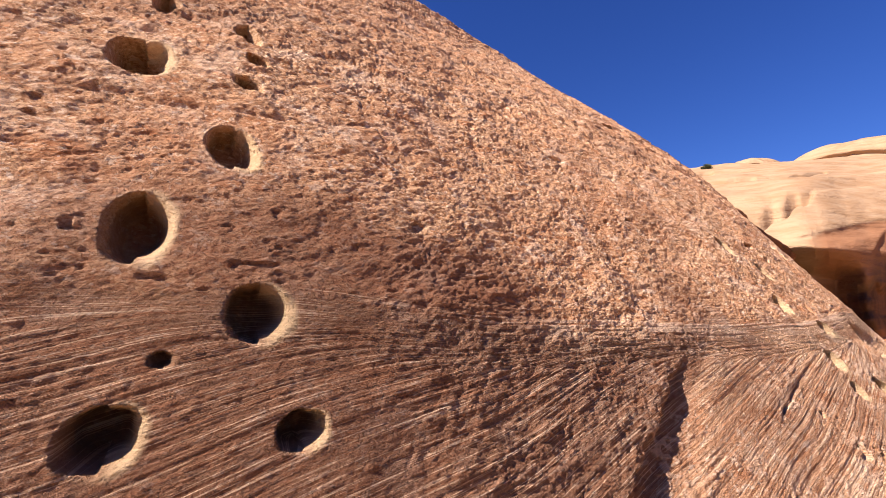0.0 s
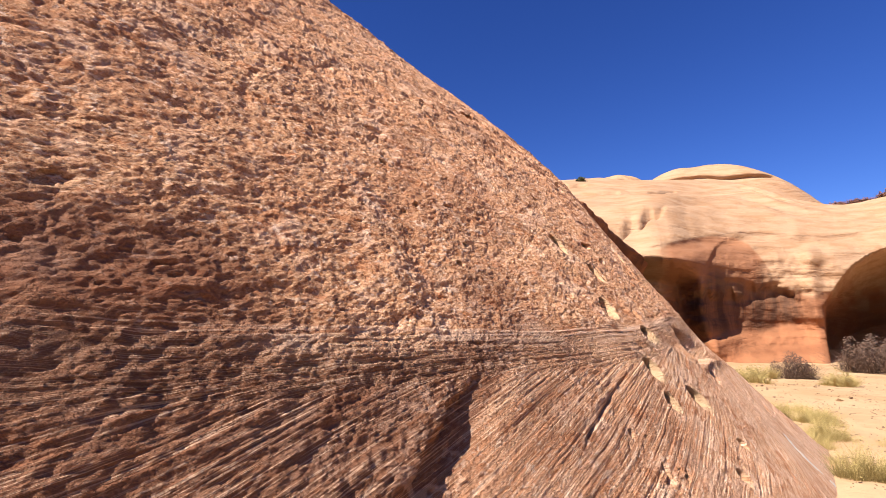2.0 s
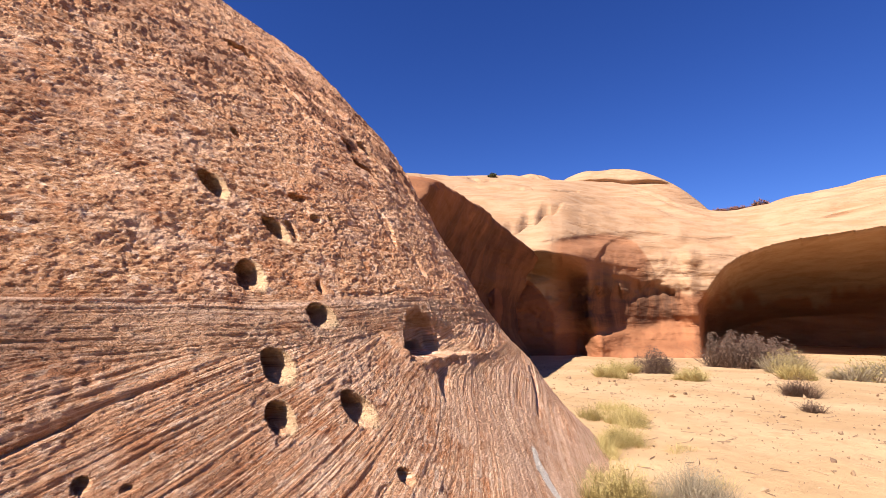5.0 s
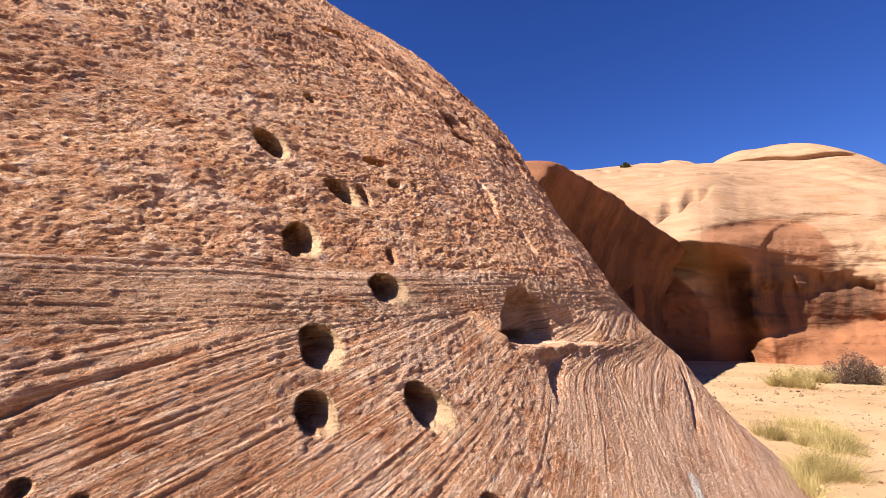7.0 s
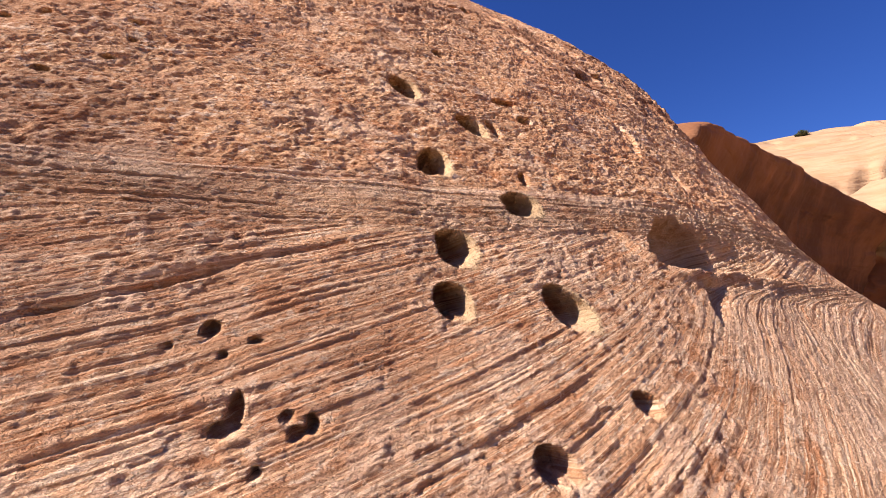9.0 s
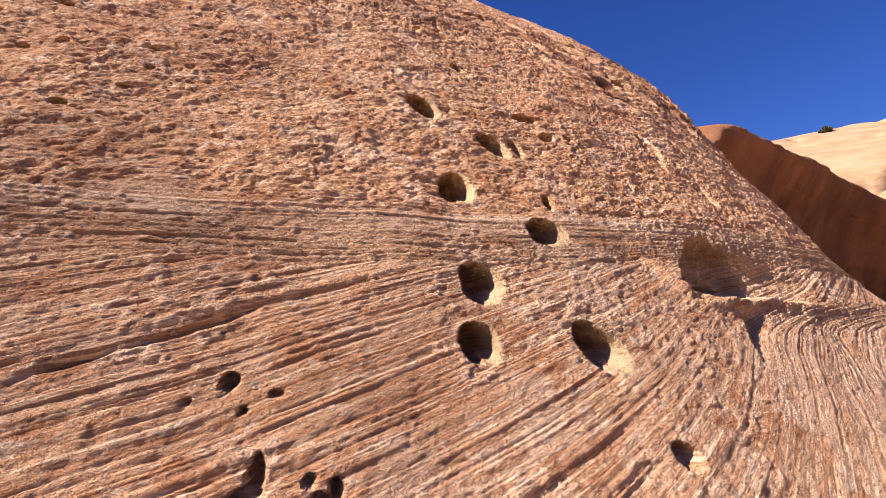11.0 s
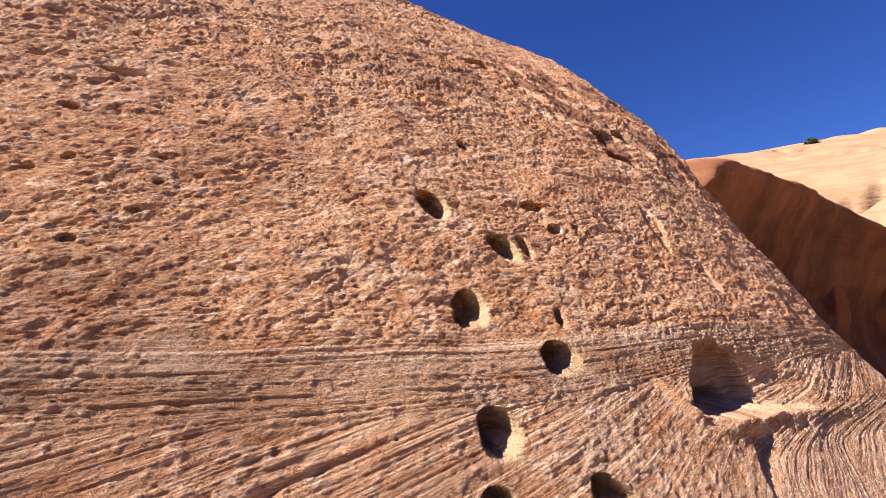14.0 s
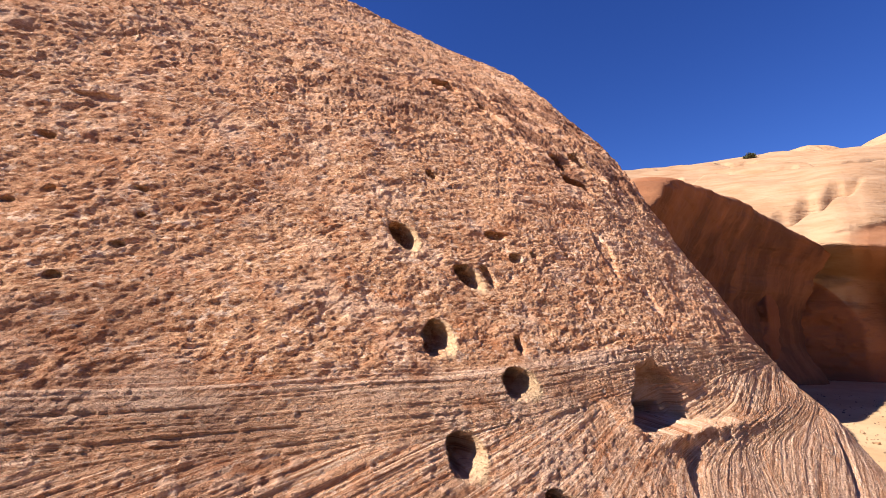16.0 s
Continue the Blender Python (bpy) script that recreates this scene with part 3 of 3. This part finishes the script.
def build_cliff():
    bs = np.concatenate([np.arange(2, 68, 0.11), np.arange(68, 110, 0.5)])
    vs = np.linspace(0, 1, 330)
    v, b = np.meshgrid(vs, bs, indexing="ij")
    eye = 1.44
    foot = lane(b, [2, 15, 20, 27, 33, 38, 42, 47, 52, 62, 80, 110], [23, 23.5, 24, 24, 25.5, 31, 34, 36, 40, 42, 44, 44])
    brow = lane(b, [2, 10, 15, 20, 27, 31, 36, 41, 47, 50, 55, 62, 75, 110], [9, 9, 9, 9, 9.3, 9.8, 10.4, 10.6, 9.2, 9.0, 9.9, 10.9, 12, 12])
    sky_ = lane(b, [2, 20, 27, 34, 42, 46, 50, 54, 58, 63, 75, 110], [18, 16.3, 15.8, 15.2, 14.2, 12.5, 11.0, 11.8, 12.5, 13.1, 14, 14])
    lip = eye + (foot + 1) * np.tan(np.radians(brow))
    far = foot + lane(b, [2, 20, 27, 40, 48, 60, 110], [14, 40, 42, 40, 18, 12, 12])
    top = np.maximum(eye + far * np.tan(np.radians(sky_)), lip + 0.6)
    wall = np.clip(v / 0.55, 0, 1)
    deck = np.clip((v - 0.55) / 0.45, 0, 1)
    z0 = -1.6
    z = z0 + (lip - z0) * wall
    el = np.degrees(np.arctan2(z - eye, foot))
    # the rounded brow
    r = foot + 2.2 * step(0.72, 1.0, wall) ** 2
    under = step(1.0, 0.88, wall)
    # the undercut bay with the dark varnish
    r = r + 0.9 * under * step(33, 37, b) * step(46.5, 43, b) * step(4.4, 3.2, el + 1.0 * grain(b * 0.6, z * 0.4, 7) + 0.5 * grain(b * 2.0, z, 8)) * step(-1.8, -0.2, el + 0.7 * grain(b * 0.7, z * 0, 6))
    hood = lane(b, [35.2, 36.6, 38, 40, 43, 45.5, 47], [2.5, 7.6, 9.6, 10.35, 10.5, 9.9, 8.8]) + 0.25 * grain(b * 0.8, z * 0, 9)
    r = r + 0.40 * under * step(35.6, 37.2, b) * step(48.5, 46.0, b) * step(0.3, -0.5, el - hood)
    r = r + 5.0 * under * step(25, 27.5, b) * step(36.8, 33.8, b + 0.6 * grain(z * 0.5, b * 0, 10)) * step(9.0, 6.0, el + (b - 31) * 0.35)
    r = r - 0.6 * under * np.exp(-((b - 46.4) / 0.7) ** 2) * step(9.5, 7.5, el)
    # the alcove
    arch = lane(b, [44, 47.2, 48.5, 50, 52, 55, 62, 75, 110], [-3, 2.0, 4.6, 6.2, 7.2, 8.0, 8.6, 8.8, 8])
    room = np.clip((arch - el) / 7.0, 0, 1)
    r = r + 26 * room ** 0.38 * step(46.9, 47.6, b)
    # a talus foot
    r = r - 3.0 * step(-1.2, -4.5, el) * step(36, 42, b) * step(52, 47, b)
    r = r + 0.30 * rough(b * 0.22, z * 0.8, 15, 3) * step(0.5, 0.0, deck) + 0.10 * rough(b * 0.9, z * 1.6, 19, 3) * step(0.95, 0.7, wall)
    back_ = np.sin(deck * math.pi / 2)
    r = r + (far - foot) * deck ** 1.15
    z = z + (top - lip) * (0.75 * back_ + 0.25 * deck)
    z = np.where(deck > 0, z + 0.30 * rough(b * 0.16, deck * 14, 25, 2) * step(0, 0.2, deck), z)
    # ledges across the deck
    z = z - 0.5 * step(0.30, 0.34, deck + 0.10 * grain(b * 0.22, deck * 0, 27)) * step(0.75, 0.5, deck) * step(44, 38, b) + 0.5 * step(0.5, 0.9, deck) * step(44, 38, b)
    z = z - 1.5 * np.exp(-((deck - 0.10 - 0.014 * (b - 29) - 0.012 * grain(b * 0.9, deck * 0, 26)) / 0.018) ** 2) * step(25, 28, b) * step(33.5, 31.5, b)
    for at_, seed in ((0.40, 51), (0.58, 52), (0.74, 53)):
        slot = np.exp(-((deck - at_ - 0.07 * grain(b * 0.14, deck * 0, seed) - 0.012 * grain(b * 0.9, deck * 0, seed + 9)) / 0.010) ** 2)
        z = z - 0.9 * slot * step(0.0, 0.45, grain(b * 0.30, deck * 0, seed + 20)) * step(46, 43, b)
    # slab step over the alcove
    z = z - 0.7 * step(0.22, 0.18, deck + 0.05 * grain(b * 0.4, deck * 0, 29)) * step(50, 54, b) * step(0.0, 0.03, deck)
    a = np.radians(b)
    P = np.stack([HUB[0] + r * np.sin(a), HUB[1] + r * np.cos(a), z], -1)
    bleach = (1 - step(0.0, 0.04, room) * step(46.9, 47.6, b)) * step(0.50, 0.64, wall + 0.10 * grain(b * 0.5, z * 0.6, 33) + 0.05 * grain(b * 2, z * 2, 34))
    varnish_and_shade = step(6.8, 4.0, el + 1.2 * grain(b * 0.6, z * 0.4, 35)) * step(-1.6, 0.2, el + 0.8 * grain(b * 0.9, z * 0.3, 36)) * step(31, 35, b) * step(46.5, 43, b)
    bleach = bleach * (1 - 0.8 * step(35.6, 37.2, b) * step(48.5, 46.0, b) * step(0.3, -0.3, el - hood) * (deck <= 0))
    # inside the alcove: redder, and darkened in colour for the shade there
    alcove_shade = step(0.0, 0.12, room) * step(46.9, 47.6, b) * (0.8 + 0.2 * grain(b * 0.5, z * 1.2, 37))
    wear_and_shade = np.stack([bleach, varnish_and_shade, alcove_shade], -1)
    me = grid_mesh("far_cliff", P[:, ::-1], [("wear_and_shade", wear_and_shade)])
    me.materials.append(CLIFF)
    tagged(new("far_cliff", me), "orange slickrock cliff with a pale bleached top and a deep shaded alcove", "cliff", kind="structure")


build_cliff()


def build_buttress():
    """The steep shaded gully wall that runs back from the dome to the cliff."""
    t = np.linspace(0, 1, 420)
    at = [0, 0.22, 0.45, 0.8, 1]
    px, py = np.interp(t, at, [5.3, 6.5, 9.3, 12.6, 17.0]), np.interp(t, at, [10.3, 12.4, 17.0, 21.6, 25.5])
    ker = np.ones(61) / 61
    px, py = (np.convolve(np.pad(p, 30, mode="edge"), ker, "valid") for p in (px, py))
    dx, dy = np.gradient(px), np.gradient(py)
    ln = np.hypot(dx, dy)
    nx, ny = dy / ln, -dx / ln                          # outward, to the wash
    v = np.linspace(0, 1, 260)
    v, tt = np.meshgrid(v, t, indexing="ij")
    crest = np.interp(tt, [0, 0.1, 0.17, 0.25, 0.4, 0.55, 0.75, 0.85, 1], [3.6, 4.15, 4.8, 5.22, 5.74, 6.08, 6.2, 6.0, 5.2])
    wall = np.clip(v / 0.6, 0, 1)
    deck = np.clip((v - 0.6) / 0.4, 0, 1)
    z = -1.2 + (crest + 1.2) * np.sin(wall * math.pi / 2) ** 0.9 - 1.4 * deck**2
    outw = 0.15 - 1.3 * step(0.85, 0.25, wall) * step(-0.1, 0.2, wall) - 0.9 * step(0.72, 1.0, wall) ** 2 - 14 * deck
    outw = outw + 0.12 * rough(tt * 4, z * 0.9, 201, 4) * step(1, 0.2, deck) + 0.03 * rough(tt * 50, z * 3, 205, 3)
    z = z + 0.10 * rough(tt * 6, deck * 4, 207, 3) * step(0.6, 1, wall)
    P = np.stack([px[None] + nx[None] * outw, py[None] + ny[None] * outw, z], -1)
    # second channel darkens the wall's colour to deepen its shade
    wear_and_shade = np.stack([0.8 * step(0.9, 1.0, wall), 0.8 * step(1.0, 0.6, wall + 0.2 * grain(tt * 20, z, 209)), 0 * z], -1)
    root = new("rock_buttress")
    tagged(root, "steep undercut sandstone buttress in deep shade behind the dome", "rock")
    k = int(0.58 * len(P))
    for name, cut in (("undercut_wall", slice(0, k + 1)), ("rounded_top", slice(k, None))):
        me = grid_mesh(name, P[cut], [("wear_and_shade", wear_and_shade[cut])])
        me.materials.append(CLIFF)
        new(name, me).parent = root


build_buttress()


def knob(bearing, distance, width, base, height, seed, squash=0.8, tail=0.0):
    """A rounded slickrock knob on the bench, with a bedding notch round its foot."""
    a = np.linspace(0, 2 * math.pi, 220)
    t = np.linspace(0, 1, 90)
    t, a = np.meshgrid(t, a, indexing="ij")
    h = np.sin(t * math.pi / 2) ** 1.25
    rad = width / 2 * (1 - t) ** 0.72 * np.where(np.cos(a) > 0, 1 + tail * np.cos(a) ** 2, 1)
    lump = 1 + 0.09 * rough(np.cos(a) * 1.6 + seed, np.sin(a) * 1.6 + h * 1.5, seed, 4)
    notch = 1 - 0.16 * np.exp(-((h - 0.62 - 0.05 * grain(a * 1.3, h * 0, seed + 3)) / 0.03) ** 2) * step(-0.3, 0.3, grain(a * 1.1, h * 0, seed + 4))
    rad = rad * lump * notch
    br = math.radians(bearing)
    cx, cy = HUB[0] + distance * math.sin(br), HUB[1] + distance * math.cos(br)
    lx, ly = rad * np.cos(a), rad * np.sin(a) * squash
    x, y = cx + lx * math.cos(br) + ly * math.sin(br), cy - lx * math.sin(br) + ly * math.cos(br)
    P = np.stack([x, y, base + height * h * (0.85 + 0.15 * lump)], -1)
    one = np.ones_like(a)
    me = grid_mesh("slickrock_knob", P[:, ::-1], [("wear_and_shade", np.stack([0.88 + 0.12 * step(0.4, 0.55, h), 0 * one, 0 * one], -1))])
    me.materials.append(CLIFF)
    return tagged(new("slickrock_knob", me), "rounded pale slickrock knob with a notched foot", "rock", group="knobs on the cliff top")


def rise(distance, degrees):
    return 1.44 + distance * math.tan(math.radians(degrees))


knob(24.0, 66, 32, rise(66, 12.2), 66 * 0.082, 3)
knob(29.2, 65, 11, rise(65, 14.4), 65 * 0.053, 5)
knob(37.6, 70, 25, rise(70, 10.5), 70 * 0.119, 7, tail=0.25)


# ---- plants ----
def blades(bm, rng, count, radius, height, width, lean, curve=0.3, bits=3, middle=(0, 0)):
    for _ in range(count):
        a, rr = rng.uniform(0, 2 * math.pi), radius * rng.random() ** 0.6
        base = Vector((middle[0] + rr * 0.55 * math.cos(a), middle[1] + rr * 0.55 * math.sin(a), -0.02))
        out_ = Vector((math.cos(a + rng.gauss(0, 0.9)), math.sin(a + rng.gauss(0, 0.9)), 0))
        hh = height * rng.uniform(0.35, 1.05) * (1 - 0.35 * (rr / radius) ** 2)
        side = Vector((-out_.y, out_.x, 0)).lerp(Vector((rng.gauss(0, 1), rng.gauss(0, 1), 0)), 0.5).normalized() * width * rng.uniform(0.6, 1.3)
        kink = Vector((rng.gauss(0, 1), rng.gauss(0, 1), 0)) * hh * 0.13
        prev = None
        for k in range(bits + 1):
            f = k / bits
            p = base + Vector((0, 0, hh * f)) + out_ * (lean * hh * (f + curve * f * f) * (0.3 + rr / radius)) + kink * math.sin(f * 3.1)
            if k == bits:
                tip = bm.verts.new(p)
                bm.faces.new((prev[0], prev[1], tip))
            else:
                pair = (bm.verts.new(p - side * (1 - 0.7 * f)), bm.verts.new(p + side * (1 - 0.7 * f)))
                if prev:
                    bm.faces.new((prev[0], prev[1], pair[1], pair[0]))
                prev = pair


def leaves(bm, rng, count, radius, height, size, middle=(0, 0)):
    for _ in range(count):
        a, rr, hh = rng.uniform(0, 2 * math.pi), rng.random() ** 0.5, rng.random() ** 0.8
        edge = radius * math.sqrt(max(0.05, 1 - (hh * 0.95) ** 2)) * (0.75 + 0.3 * math.sin(a * 3 + hh * 4))
        c = Vector((middle[0] + edge * rr * math.cos(a), middle[1] + edge * rr * math.sin(a), height * (0.06 + 0.94 * hh) * (0.85 + 0.2 * math.sin(a * 2.3))))
        d1 = Vector((rng.gauss(0, 1), rng.gauss(0, 1), rng.gauss(0, 1))).normalized() * size * rng.uniform(0.6, 1.4)
        d2 = d1.orthogonal().normalized() * d1.length * 0.5
        bm.faces.new([bm.verts.new(p) for p in (c - d1, c + d2, c + d1, c - d2)])


def bush(name, x, y, width, height, seed, stem, leaf, label, category, stems=500, leafs=0, lean=0.8, thick=0.004, size=0.02):
    rng = random.Random(seed)
    root = new(name)
    z = float(ground_height(np.array([x]), np.array([y]))[0])
    root.location = (x, y, z - 0.01)
    clumps = [(0.0, 0.0, 0.55, 1.0)]
    for _ in range(rng.randint(5, 8)):
        a, d = rng.uniform(0, 2 * math.pi), width * rng.uniform(0.18, 0.36)
        clumps.append((d * math.cos(a), d * math.sin(a), rng.uniform(0.25, 0.45), rng.uniform(0.45, 0.95)))
    bm = bmesh.new()
    for cx, cy, wide, tall in clumps:
        blades(bm, rng, int(stems * wide / 2.4), width / 2 * wide, height * tall, thick, lean, middle=(cx, cy))
    part("stalk_clump", bm, stem, root)
    if leafs:
        bm = bmesh.new()
        for cx, cy, wide, tall in clumps:
            leaves(bm, rng, int(leafs * wide / 2.4), width / 2 * wide * 1.15, height * tall, size, (cx, cy))
        part("foliage", bm, leaf, root)
    return tagged(root, label, category)


RABBIT = "yellow-green rabbitbrush clump growing in the sand"
DEAD = "grey dry twiggy bush standing in the sand"
GRASS = "tuft of dry yellow grass in the sand"
SHRUB = "dark leafless purple-brown shrub below the cliff"
bush("rabbitbrush", 6.03, 5.25, 0.72, 0.40, 1, GREEN, YELLOW, RABBIT, "bush", 2600, 3000, 0.55, 0.0018, 0.007)
bush("dry_bush", 6.55, 5.05, 0.78, 0.40, 2, STRAW, STRAW, DEAD, "bush", 2600, 1500, 0.6, 0.0016, 0.006)
bush("rabbitbrush", 7.30, 6.75, 0.95, 0.34, 3, YELLOW, GREEN, RABBIT, "bush", 2400, 1500, 0.6, 0.002, 0.008)
bush("rabbitbrush", 7.95, 7.45, 0.80, 0.32, 4, YELLOW, GREEN, RABBIT, "bush", 2000, 1200, 0.6, 0.002, 0.008)
bush("grass_tuft", 6.75, 6.45, 0.55, 0.28, 5, YELLOW, GREEN, GRASS, "grass", 900, 0, 0.6, 0.0018)
bush("grass_tuft", 6.35, 6.25, 0.35, 0.36, 6, YELLOW, GREEN, GRASS, "grass", 300, 0, 0.35, 0.0018)
bush("grass_tuft", 7.6, 6.2, 0.5, 0.14, 7, YELLOW, GREEN, GRASS, "grass", 500, 0, 0.8, 0.0018)
bush("grass_tuft", 6.15, 5.75, 0.45, 0.16, 21, YELLOW, GREEN, GRASS, "grass", 400, 0, 0.8, 0.0018)
bush("grass_tuft", 7.1, 5.2, 0.5, 0.15, 22, YELLOW, GREEN, GRASS, "grass", 350, 0, 0.8, 0.0018)
bush("grass_tuft", 7.75, 8.05, 0.6, 0.34, 23, GREEN, GREEN, GRASS, "grass", 600, 0, 0.5, 0.0022)
bush("grass_tuft", 8.3, 8.0, 0.7, 0.28, 24, YELLOW, GREEN, GRASS, "grass", 700, 0, 0.6, 0.0022)
bush("grass_tuft", 8.6, 8.6, 0.8, 0.26, 25, YELLOW, GREEN, GRASS, "grass", 700, 0, 0.6, 0.0022)
bush("rabbitbrush", 14.87, 13.19, 1.25, 0.52, 8, YELLOW, GREEN, RABBIT, "bush", 900, 600, 0.8, 0.008, 0.03)
bush("shrub", 15.3, 15.2, 1.6, 0.9, 9, DARK, DARK, SHRUB, "shrub", 500, 2600, 0.9, 0.006, 0.028)
bush("rabbitbrush", 13.0, 14.3, 1.3, 0.55, 10, YELLOW, GREEN, RABBIT, "bush", 800, 400, 0.8, 0.008, 0.03)
bush("rabbitbrush", 14.3, 15.4, 1.1, 0.6, 11, YELLOW, GREEN, RABBIT, "bush", 600, 300, 0.8, 0.008, 0.03)
bush("shrub", 22.6, 18.2, 3.2, 1.6, 12, DARK, DARK, SHRUB, "shrub", 700, 5200, 0.9, 0.010, 0.045)
bush("shrub", 24.8, 19.0, 3.4, 1.45, 13, DARK, DARK, SHRUB, "shrub", 650, 4800, 0.9, 0.010, 0.045)
bush("shrub", 27.5, 19.8, 3.8, 1.35, 14, DARK, DARK, SHRUB, "shrub", 650, 4800, 0.9, 0.010, 0.045)
bush("dry_bush", 21.6, 15.2, 2.0, 1.0, 15, STRAW, GREEN, DEAD, "bush", 1100, 600, 0.8, 0.010, 0.04)
bush("rabbitbrush", 18.9, 12.8, 1.15, 0.75, 16, YELLOW, GREEN, RABBIT, "bush", 800, 400, 0.8, 0.009, 0.03)
bush("shrub", 13.85, 9.2, 0.65, 0.5, 17, DARK, DARK, SHRUB, "shrub", 600, 300, 0.8, 0.006, 0.02)
bush("shrub", 11.85, 7.65, 0.42, 0.26, 18, DARK, DARK, SHRUB, "shrub", 350, 150, 0.8, 0.005, 0.015)
bush("dry_bush", 20.6, 12.2, 2.0, 0.75, 19, STRAW, GREEN, DEAD, "bush", 1000, 400, 0.9, 0.010, 0.04)
bush("dry_bush", 24.0, 13.2, 2.2, 0.8, 20, STRAW, GREEN, DEAD, "bush", 900, 400, 0.9, 0.010, 0.04)


def perch(bearing, distance):
    """The top of the rock at a bearing and distance."""
    x, y = HUB[0] + distance * math.sin(math.radians(bearing)), HUB[1] + distance * math.cos(math.radians(bearing))
    hit, place, *_ = scene.ray_cast(bpy.context.evaluated_depsgraph_get(), (x, y, 90), (0, 0, -1))
    return place


def high_bush(bearing, distance, width, height, seed, stem, leaf, label):
    ob = bush("shrub", 0, 0, width, height, seed, stem, leaf, label, "shrub", 500, 900, 0.7, 0.02, 0.07)
    ob.location = perch(bearing, distance)
    return ob


bpy.context.view_layer.update()
high_bush(24.6, 52.0, 1.2, 0.55, 41, SAGE, SAGE, "small green shrub on the pale slickrock knob")
for k, (bearing, wide, tall) in enumerate(((49.4, 1.8, 0.55), (50.4, 2.4, 0.6), (51.6, 2.0, 0.5), (53.2, 1.8, 0.8))):
    high_bush(bearing, 53.5, wide, tall, 50 + k, DARK, RUST, "rust-red bare shrub on the cliff top")


# ---- loose stones and twigs on the sand ----
def build_debris():
    rng = random.Random(77)
    bm = bmesh.new()
    for _ in range(2600):
        b, d = math.radians(rng.uniform(22, 75)), 4.0 + 18 * rng.random() ** 1.4
        x, y = HUB[0] + d * math.sin(b), HUB[1] + d * math.cos(b)
        z = float(ground_height(np.array([x]), np.array([y]))[0])
        size = rng.uniform(0.004, 0.016) * (1 + d * 0.06) * (3 if rng.random() < 0.03 else 1)
        m = Matrix.Translation((x, y, z + size * 0.2)) @ Euler((rng.random() * 6, rng.random() * 6, rng.random() * 6)).to_matrix().to_4x4()
        m = m @ Matrix.Diagonal((size, size * rng.uniform(0.5, 1), size * rng.uniform(0.35, 0.8), 1))
        top = [bm.verts.new(m @ Vector(p)) for p in ((1, 0, 0), (-1, 0, 0), (0, 1, 0), (0, -1, 0), (0.2, 0.1, 1), (0, 0, -1))]
        for i, j, k in ((0, 2, 4), (2, 1, 4), (1, 3, 4), (3, 0, 4), (2, 0, 5), (1, 2, 5), (3, 1, 5), (0, 3, 5)):
            bm.faces.new((top[i], top[j], top[k]))
    for _ in range(420):
        b, d = math.radians(rng.uniform(24, 72)), 4.5 + 14 * rng.random() ** 1.3
        x, y = HUB[0] + d * math.sin(b), HUB[1] + d * math.cos(b)
        z = float(ground_height(np.array([x]), np.array([y]))[0])
        a, ln, th = rng.uniform(0, 6.3), rng.uniform(0.04, 0.22), rng.uniform(0.002, 0.006)
        ax, sd = Vector((math.cos(a), math.sin(a), rng.uniform(-0.1, 0.25))) * ln, Vector((-math.sin(a), math.cos(a), 0)) * th
        c, up = Vector((x, y, z + 0.006)), Vector((0, 0, th * 1.6))
        ring = [bm.verts.new(c + s_ * ax + o) for s_ in (-0.5, 0.5) for o in (sd, -sd, up)]
        for i, j in ((0, 1), (1, 2), (2, 0)):
            bm.faces.new((ring[i], ring[j], ring[j + 3], ring[i + 3]))
    me = bpy.data.meshes.new("ground_debris")
    bm.to_mesh(me)
    bm.free()
    me.materials.append(LITTER)
    tagged(new("ground_debris", me), "small stones and dry twigs scattered on sand", "debris", kind="stuff")


build_debris()
